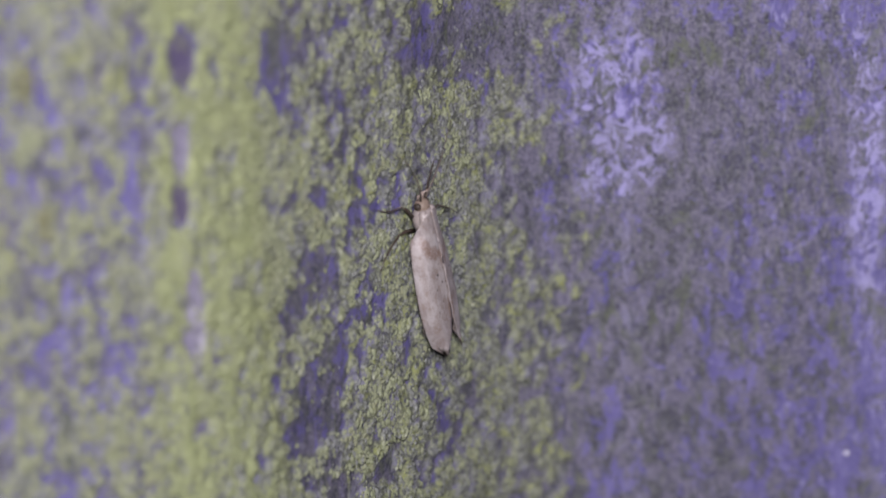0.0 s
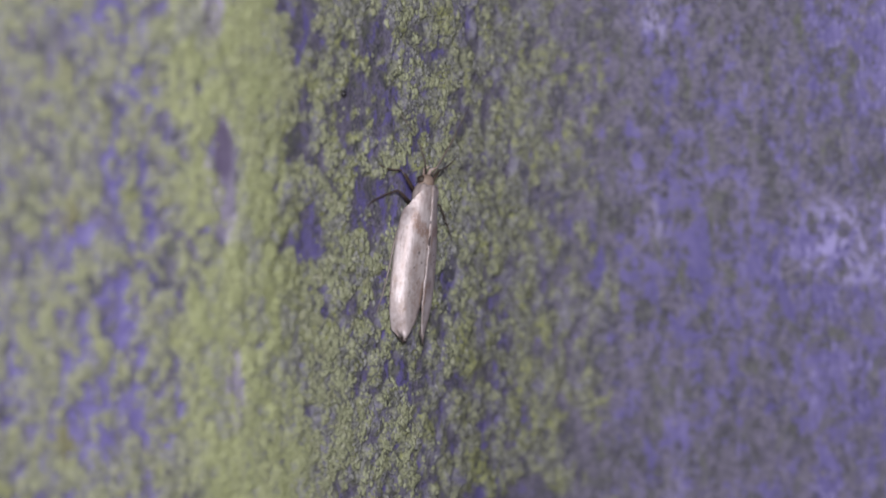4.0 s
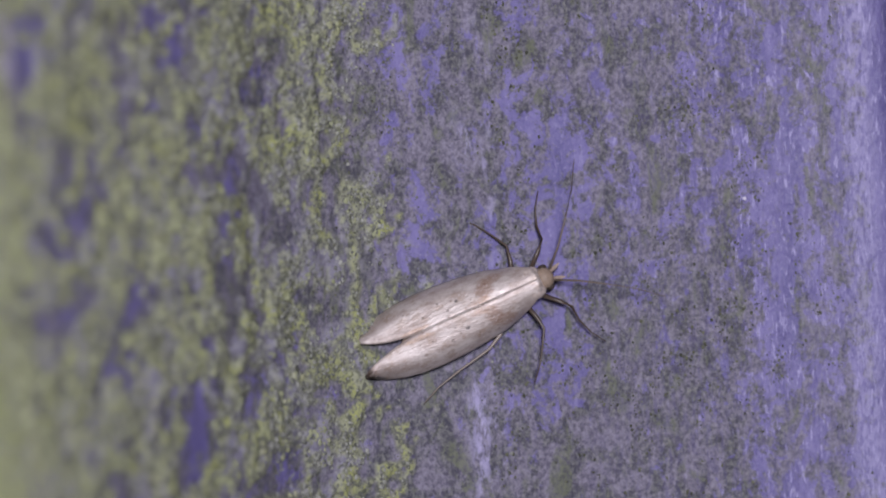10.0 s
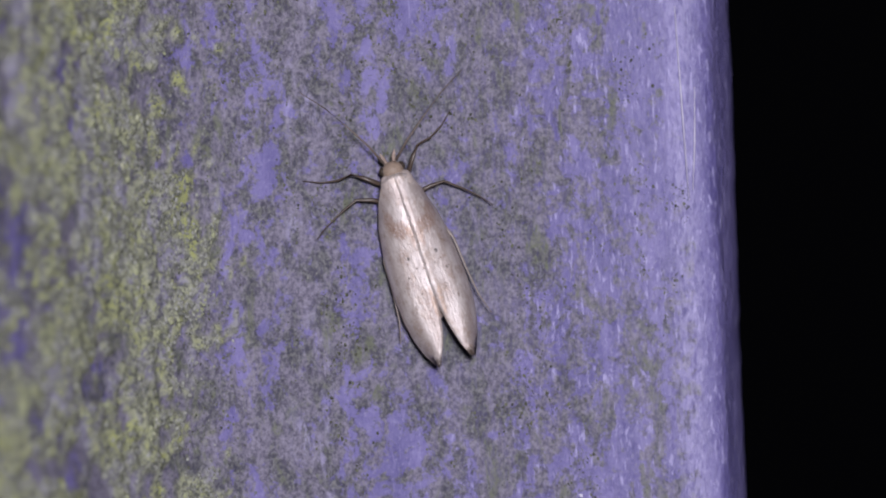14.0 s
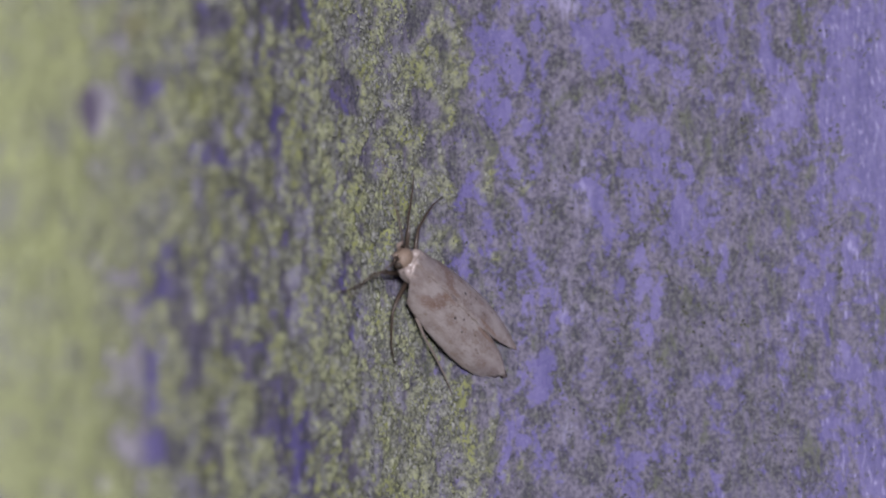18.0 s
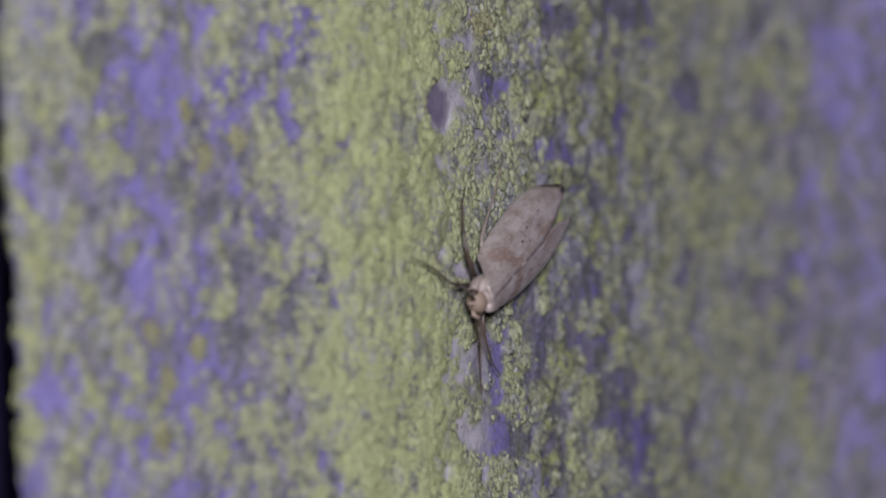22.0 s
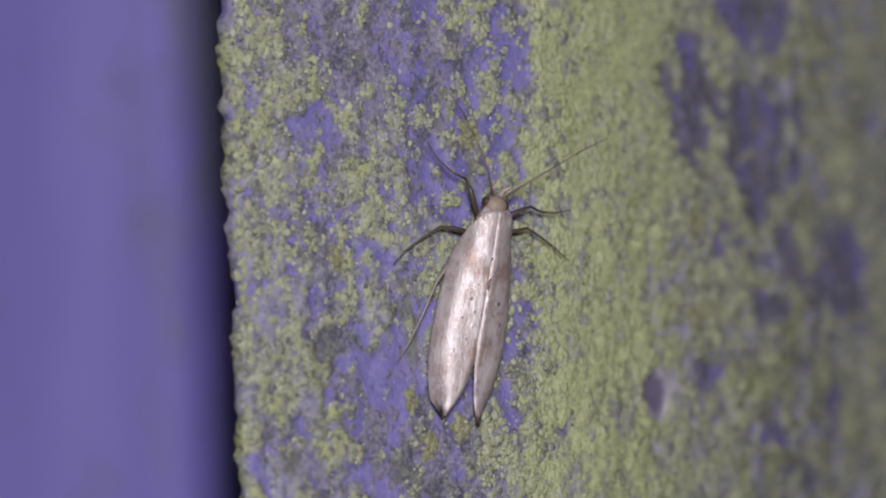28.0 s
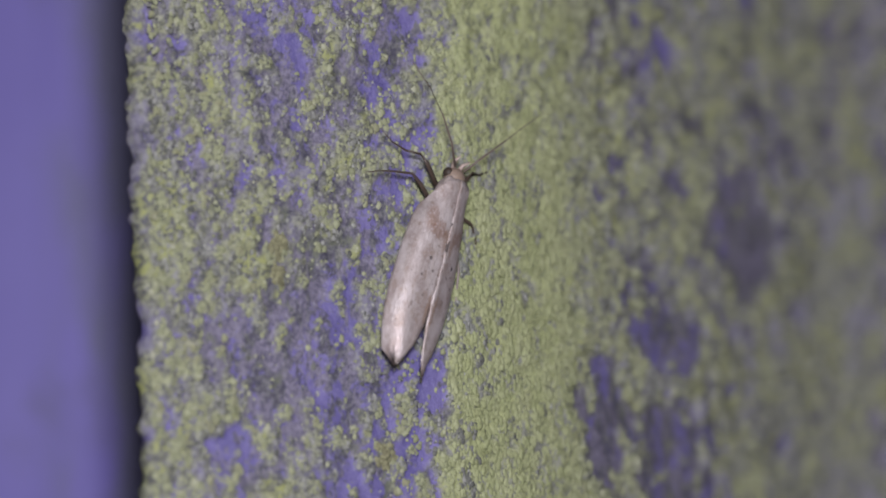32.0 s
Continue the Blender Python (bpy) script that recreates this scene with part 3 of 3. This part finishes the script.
    for pts in ([(25.2, -0.2, 83.0), (25.35, -0.22, 78.5), (25.5, -0.2, 74.6)], [(25.95, -0.1, 79.5), (25.85, -0.12, 77.0), (25.7, -0.1, 75.0)]):
        part("fibre", tube([tuple(q / 1.05 for q in p) for p in pts], [0.015, 0.028, 0.012][: len(pts)], 5), FLAKE, post, "fine pale fibre caught on the paint")


# ---- the moth ----
def wing_material():
    net = Net("buff_moth_wing", 0.52)
    fine = net.noise(net.place(1, 0.30, 1, True), 8000, 3)
    vein = net.noise(net.place(1, 0.06, 0.4, True), 4200, 2)
    broad = net.noise(net.place(1, 0.5, 1, True), 1500, 4, 0.65)
    base = net.mix(net.ramp(broad, 0.38, 0.62), (0.385, 0.315, 0.295), (0.54, 0.478, 0.462))
    wash = net.noise(net.place(1, 0.7, 1, True), 2300, 4, 0.65)
    base = net.mix(net.ramp(wash, 0.50, 0.64, 0, 0.55), base, (0.30, 0.215, 0.165))
    base = net.mix(net.ramp(net.noise(net.place(1, 0.8, 1, True), 6500, 2, 0.5), 0.68, 0.72, 0, 0.6), base, (0.12, 0.08, 0.06))
    base = net.mix(net.ramp(fine, 0.55, 0.78, 0, 0.28), base, (0.25, 0.16, 0.11))
    base = net.mix(net.ramp(vein, 0.54, 0.68, 0, 0.28), base, (0.33, 0.25, 0.21))
    k = net.n("ShaderNodeSeparateXYZ")
    net.t.links.new(net.n("ShaderNodeTexCoord").outputs["Object"], k.inputs[0])
    x, y = net.op("ABSOLUTE", k.outputs[0]), k.outputs[1]
    wob = net.op("MULTIPLY", net.op("SUBTRACT", net.noise(net.place(1, 0.6, 1, True), 4500, 3), 0.5), 2.1)

    def spot(px, py, w, h):
        dx = net.op("MULTIPLY", net.op("SUBTRACT", x, px * MM), 1 / (w * MM))
        dy = net.op("MULTIPLY", net.op("SUBTRACT", y, py * MM), 1 / (h * MM))
        return net.ramp(net.op("ADD", net.op("ADD", net.op("MULTIPLY", dx, dx), net.op("MULTIPLY", dy, dy)), wob), 1.5, 0.5)

    for px, py, w, h, c, f in (
        (0.55, 0.75, 0.32, 0.40, (0.22, 0.115, 0.07), 0.55),
        (0.90, 1.15, 0.22, 0.55, (0.24, 0.13, 0.085), 0.45),
        (0.22, 0.35, 0.13, 0.55, (0.28, 0.16, 0.10), 0.4),
        (0.62, -0.50, 0.06, 0.09, (0.04, 0.03, 0.03), 0.85),
        (0.40, -1.00, 0.05, 0.06, (0.08, 0.06, 0.05), 0.7),
        (0.85, -1.30, 0.05, 0.07, (0.08, 0.06, 0.05), 0.7),
        (0.55, -2.10, 0.05, 0.06, (0.10, 0.07, 0.06), 0.6),
        (0.95, -2.60, 0.06, 0.12, (0.16, 0.10, 0.07), 0.55),
        (0.18, -2.6, 0.10, 0.7, (0.32, 0.2, 0.13), 0.6),
    ):
        base = net.mix(net.op("MULTIPLY", spot(px, py, w, h), f), base, c)
    # dark tip fringe, with the shade beneath the hind margin painted in
    tip = net.ramp(net.op("ADD", y, net.op("MULTIPLY", wob, 0.00012)), -0.00475, -0.00505)
    base = net.mix(net.op("MULTIPLY", tip, 0.85), base, (0.09, 0.06, 0.045))
    net.b.inputs["Specular IOR Level"].default_value = 0.9
    net.b.inputs["Metallic"].default_value = 0.36
    dust = net.noise(net.place(1, 0.5, 1, True), 16000, 3, 0.6)
    base = net.mix(net.ramp(dust, 0.52, 0.68, 0, 0.55), base, (0.60, 0.54, 0.545))
    net.put(net.b.inputs["Roughness"], net.ramp(dust, 0.35, 0.65, 0.41, 0.60))
    height = net.op("ADD", net.op("ADD", fine, net.op("MULTIPLY", vein, 0.45)), net.op("MULTIPLY", dust, 0.8))
    return net.color(base).bump(height, 0.000026, 0.8).mat


def plain(name, color, rough=0.5):
    net = Net(name, rough)
    fine = net.noise(net.place(1, 1, 1, True), 7000, 2)
    return net.color(net.mix(net.ramp(fine, 0.3, 0.7, 0, 0.5), color, tuple(c * 0.6 for c in color))).mat


WING, SCALES, DARK, LIMB = wing_material(), plain("cream_scales", (0.44, 0.34, 0.29), 0.38), plain("dark_brown_fringe", (0.05, 0.035, 0.025), 0.6), plain("brown_limb", (0.08, 0.057, 0.044), 0.38)
TUFT = plain("ochre_tuft", (0.29, 0.215, 0.165), 0.6)
PALE_LIMB = plain("pale_grey_limb", (0.26, 0.215, 0.19), 0.4)
FEELER = plain("grey_brown_feeler", (0.15, 0.115, 0.095), 0.45)
CREAM = plain("white_cream_scales", (0.42, 0.35, 0.325), 0.34)


SIZE = 0.00105


def ball(center, radii, segments=14):
    bm = bmesh.new()
    bmesh.ops.create_uvsphere(bm, u_segments=segments, v_segments=segments * 2 // 3, radius=1.0)
    for v in bm.verts:
        v.co = Vector([c + r * q for c, r, q in zip(center, radii, v.co)]) * SIZE
    return bm


def tube(points, radii, sides=7):
    bm = bmesh.new()
    pts = [Vector(p) for p in points]
    loops = []
    for i, p in enumerate(pts):
        d = (pts[min(i + 1, len(pts) - 1)] - pts[max(i - 1, 0)]).normalized()
        a = d.orthogonal().normalized()
        b = d.cross(a)
        loops.append([bm.verts.new((p + (a * math.cos(6.2832 * k / sides) + b * math.sin(6.2832 * k / sides)) * radii[i]) * SIZE) for k in range(sides)])
    for u, v in zip(loops, loops[1:]):
        for k in range(sides):
            bm.faces.new((u[k], u[(k + 1) % sides], v[(k + 1) % sides], v[k]))
    bm.faces.new(loops[0][::-1])
    bm.faces.new(loops[-1])
    bmesh.ops.recalc_face_normals(bm, faces=bm.faces)
    return bm


# a forewing's outline: how far along it, its outer margin and its inner margin
WING_V = [0.0, 0.04, 0.10, 0.20, 0.35, 0.50, 0.62, 0.74, 0.84, 0.92, 0.97, 1.0]
WING_OUT = [0.40, 0.60, 0.72, 0.83, 0.92, 0.98, 1.0, 0.97, 0.88, 0.75, 0.63, 0.53]
WING_IN = [0.0, 0.0, 0.0, 0.0, 0.0, 0.0, 0.0, 0.05, 0.14, 0.26, 0.36, 0.46]


def wing(side):
    """A folded forewing: a long rounded roof panel from the shoulder to a blunt tip, with real thickness."""
    bm = bmesh.new()
    nu, nv = 12, 44
    tops, unders = [], []
    lap, over = (-0.09, 0.022) if side > 0 else (-0.02, 0.0)  # one wing overlaps the other
    for j in range(nv):
        v = j / (nv - 1)
        y = 3.0 - 7.95 * v
        w = 1.62 * float(np.interp(v, WING_V, WING_OUT))
        near = 1.62 * float(np.interp(v, WING_V, WING_IN))
        h = 1.02 * (0.95 + 0.25 * v - 0.45 * v * v)
        row_t, row_u = [], []
        for i in range(nu):
            x = near + (w - near) * math.sin(1.45 * i / (nu - 1)) / math.sin(1.45)
            u = x / (1.62 * max(0.72, w / 1.62))
            z = 0.40 + h * (1 - 0.15 * u - 0.85 * u**4.4)
            z += 0.03 * math.sin(7 * u + 3 * v) + (0.035 * math.sin(31 * v) * math.sin(17 * v + side) if i == 0 else 0)
            ys = y - 0.9 * u**2.5 * (1 - v) ** 4
            # the fringe along the slanting hind margin is ragged
            ys -= 0.13 * math.sin(9.0 * i + 2.0 * side) * max(0.0, (v - 0.86) / 0.14)
            row_t.append(bm.verts.new((side * (x + lap) * SIZE, ys * SIZE, (z + over) * SIZE)))
            row_u.append(bm.verts.new((side * (x * 0.97 + lap) * SIZE, ys * SIZE, (z + over - 0.035) * SIZE)))
        tops.append(row_t)
        unders.append(row_u)
    for a, flip in ((tops, side < 0), (unders, side > 0)):
        for j in range(nv - 1):
            for i in range(nu - 1):
                q = (a[j][i], a[j][i + 1], a[j + 1][i + 1], a[j + 1][i])
                bm.faces.new(q if flip else q[::-1])
    for j in range(nv - 1):
        for i in (0, nu - 1):
            bm.faces.new((tops[j][i], tops[j + 1][i], unders[j + 1][i], unders[j][i]))
    for i in range(nu - 1):
        for j in (0, nv - 1):
            bm.faces.new((tops[j][i], tops[j][i + 1], unders[j][i + 1], unders[j][i]))
    bmesh.ops.recalc_face_normals(bm, faces=bm.faces)
    return bm


LEGS = {}


def build_moth():
    moth = new("moth")
    tagged(moth, "small buff-brown moth with folded wings walking on the post", "moth")
    part("abdomen", ball((0, -0.6, 0.60), (0.62, 2.6, 0.48)), SCALES, moth)
    part("thorax", ball((0, 2.40, 0.80), (0.66, 0.85, 0.60)), CREAM, moth, "cream scaled thorax")
    head = part("head", ball((0, 3.18, 0.84), (0.47, 0.40, 0.40)), TUFT, moth, "ochre-brown scaled head")
    for s in (-1, 1):
        part("eye", ball((s * 0.39, 3.26, 0.82), (0.17, 0.21, 0.22), 10), DARK, head, "black eye")
        part("palp", tube([(s * 0.16, 3.5, 0.8), (s * 0.24, 3.8, 0.9), (s * 0.30, 3.95, 1.2)], [0.10, 0.09, 0.03]), SCALES, head)
        part("tegula", ball((s * 0.40, 2.62, 1.06), (0.30, 0.48, 0.26), 10), CREAM, moth)
        part("forewing", wing(s), WING, moth, "buff forewing with brown smudges and dark dots")
    for s in (-1, 1):
        ant = part("antenna", tube([(0, 0, 0), (s * 0.55, 0.75, 0.30), (s * 1.3, 1.6, 0.50), (s * 2.15, 2.5, 0.55), (s * 3.1, 3.3, 0.45)], [0.055, 0.042, 0.032, 0.024, 0.014]), FEELER, moth)
        LEGS[("antenna", s)] = (ant, (s * 0.26, 3.55, 1.0))
        for kind, hip, pts in (
            ("foreleg", (s * 0.45, 2.7, 0.42), [(0, 0, 0), (s * 0.7, 0.75, 0.10), (s * 1.05, 1.05, 0.05), (s * 1.65, 1.1, -0.2), (s * 2.3, 1.35, -0.36), (s * 2.9, 1.75, -0.42)]),
            ("midleg", (s * 0.5, 2.0, 0.36), [(0, 0, 0), (s * 0.75, 0.25, 0.0), (s * 1.35, 0.35, 0.0), (s * 2.05, -0.05, -0.18), (s * 2.65, -0.45, -0.32), (s * 3.2, -0.95, -0.36)]),
            ("hindleg", (s * 0.5, 1.3, 0.34), [(0, 0, 0), (s * 0.75, -0.8, -0.02), (s * 1.0, -1.5, 0.0), (s * 1.08, -2.9, -0.15), (s * 1.2, -4.0, -0.28), (s * 1.45, -4.9, -0.34)]),
        ):
            leg = part(kind, tube(pts, [0.11, 0.09, 0.055, 0.045, 0.032, 0.018]), PALE_LIMB if kind == "hindleg" else LIMB, moth, "pale hind leg" if kind == "hindleg" else "")
            LEGS[(kind, s)] = (leg, hip)
    return moth


moth = build_moth()
# the lens is held in focus on the moth
cam.data.dof.use_dof, cam.data.dof.focus_object, cam.data.dof.aperture_fstop = True, moth, 28.0
grow_algae()

# seconds, place on the face (x, z in mm), heading in degrees from straight up towards the outer edge, lift of the head, lean to its right
MOTH = [
    (0.0, -3.08, 5.79, -8.4, -5.7, 0.0), (0.5, -3.66, 10.08, -10.7, -5.5, 0.0), (1.0, -3.85, 12.21, 1.0, -5.3, 0.0), (1.5, -4.07, 14.94, -8.8, -5.1, 0.0), (2.0, -5.02, 19.48, -1.6, -4.8, 0.0),
    (2.5, -5.71, 23.21, 12.5, -4.0, -8.0), (3.0, -5.47, 26.48, 10.4, -3.2, -10.0), (3.5, -5.5, 30.77, 11.7, -1.9, -10.0), (5.5, -2.26, 42.32, 31.9, 3.2, 0.0), (6.0, -1.49, 44.52, 32.2, 4.5, 0.0),
    (6.5, -0.81, 47.11, 27.0, 5.5, 0.0), (7.0, 0.3, 50.3, 20.8, 6.5, 0.0), (7.5, 1.16, 53.35, 17.6, 2.6, 0.0), (8.0, 2.93, 55.06, 26.4, -1.4, 0.0), (8.5, 4.16, 55.99, 30.0, 2.9, 0.0),
    (9.0, 4.09, 57.49, 64.4, 6.7, 0.0), (9.5, 5.54, 57.06, 77.8, 11.6, -4.0), (10.0, 7.78, 57.54, 69.1, 3.3, -9.0), (10.5, 9.26, 58.37, 68.8, 14.1, -4.0), (11.0, 11.48, 59.63, 47.5, 25.9, 0.0),
    (11.5, 12.84, 61.23, 37.0, 23.1, 0.0), (12.0, 13.91, 63.71, 25.6, 20.1, 0.0), (12.5, 14.85, 66.54, 20.8, 0.7, 0.0), (13.0, 15.4, 68.12, 5.3, -2.2, 0.0), (13.5, 14.56, 70.22, -7.0, -3.4, 0.0),
    (15.5, 11.26, 76.94, -36.4, -3.9, 0.0), (16.0, 9.5, 77.2, -43.0, -3.3, 0.0), (16.5, 8.77, 77.5, -57.3, -3.4, 0.0), (17.0, 7.33, 77.99, -64.4, 7.3, 0.0), (17.5, 5.3, 78.86, -57.6, 12.9, 0.0),
    (18.0, 2.3, 79.73, -57.9, 9.9, 0.0), (18.5, 0.98, 80.59, -63.4, 7.2, 0.0), (19.0, -0.9, 82.19, -57.0, 1.0, 0.0), (19.5, -2.78, 83.34, -58.5, 7.3, 0.0), (20.0, -3.98, 83.84, -58.0, -1.4, 0.0),
    (20.5, -5.61, 84.06, -66.8, 6.7, 0.0), (21.0, -6.93, 83.54, -91.5, 1.5, 0.0), (21.5, -8.11, 83.11, -115.4, 2.1, 0.0), (22.0, -9.01, 81.17, -119.3, 2.6, 0.0), (22.5, -10.5, 79.38, -113.6, -1.6, 0.0),
    (23.0, -11.29, 79.04, -96.0, 14.8, 0.0), (23.5, -12.5, 79.16, -74.0, 11.9, 0.0), (24.0, -13.45, 80.03, -72.0, 21.1, 0.0), (24.5, -14.42, 81.3, -62.9, 22.9, 4.0), (26.5, -17.5, 86.86, -41.3, 18.7, 14.0),
    (27.0, -17.76, 87.9, -30.1, 19.7, 14.0), (27.5, -17.84, 88.63, -13.6, 12.8, 9.0), (28.0, -17.58, 90.22, 8.9, 5.8, 2.0), (28.5, -17.46, 92.2, 18.4, 2.7, 8.0), (29.0, -17.06, 94.27, 18.9, -0.4, 17.0),
    (29.5, -16.91, 96.57, 13.4, 1.2, 17.0), (30.0, -16.8, 98.75, 15.0, 2.9, 17.0), (30.5, -16.35, 101.98, 8.1, 2.5, 17.0), (31.0, -16.16, 103.19, 24.4, 2.1, 17.0), (31.5, -16.17, 103.93, 18.2, 0.8, 17.0),
    (32.0, -15.99, 104.83, 17.0, -0.4, 17.0),
]


def moth_pose(x, z, heading, pitch, roll):
    nx, ny = (float(v) for v in face_normal(np.array(x)))
    up, across = Vector((nx, ny, 0)), Vector((-ny, nx, 0))
    ahead = Vector((0, 0, 1)) * math.cos(radians(heading)) + across * math.sin(radians(heading))
    right = ahead.cross(up)
    m = Matrix((right, ahead, up)).transposed().to_4x4()
    lift = 0.35 + 4.0 * abs(math.sin(radians(pitch))) * 0.6
    at = Vector((x, float(face_y(np.array(x))), z)) + up * lift
    m.translation = at * MM
    return m @ pose(0, 0.0006, 0, pitch, roll)


def motions():
    walk(moth, [(t, moth_pose(x, z, h, up, lean)) for t, x, z, h, up, lean in MOTH])
    for (kind, s), (ob, hip) in LEGS.items():
        rows = []
        phase = {"foreleg": 0.0, "midleg": 3.14, "hindleg": 0.6, "antenna": 1.1}[kind] + (3.14 if s > 0 else 0)
        for k in range(0, 129):
            t = k * 0.25
            if kind == "antenna":
                rows.append((t, pose(*(c * SIZE for c in hip), 8 * math.sin(1.7 * t + phase), 0, s * 12 * math.sin(2.3 * t + phase))))
            else:
                a = 6.2832 * 1.1 * t + phase
                rows.append((t, pose(*(c * SIZE for c in hip), 0, -s * 7 * max(0.0, math.cos(a)), 14 * math.sin(a) * -s)))
        walk(ob, rows)


motions()
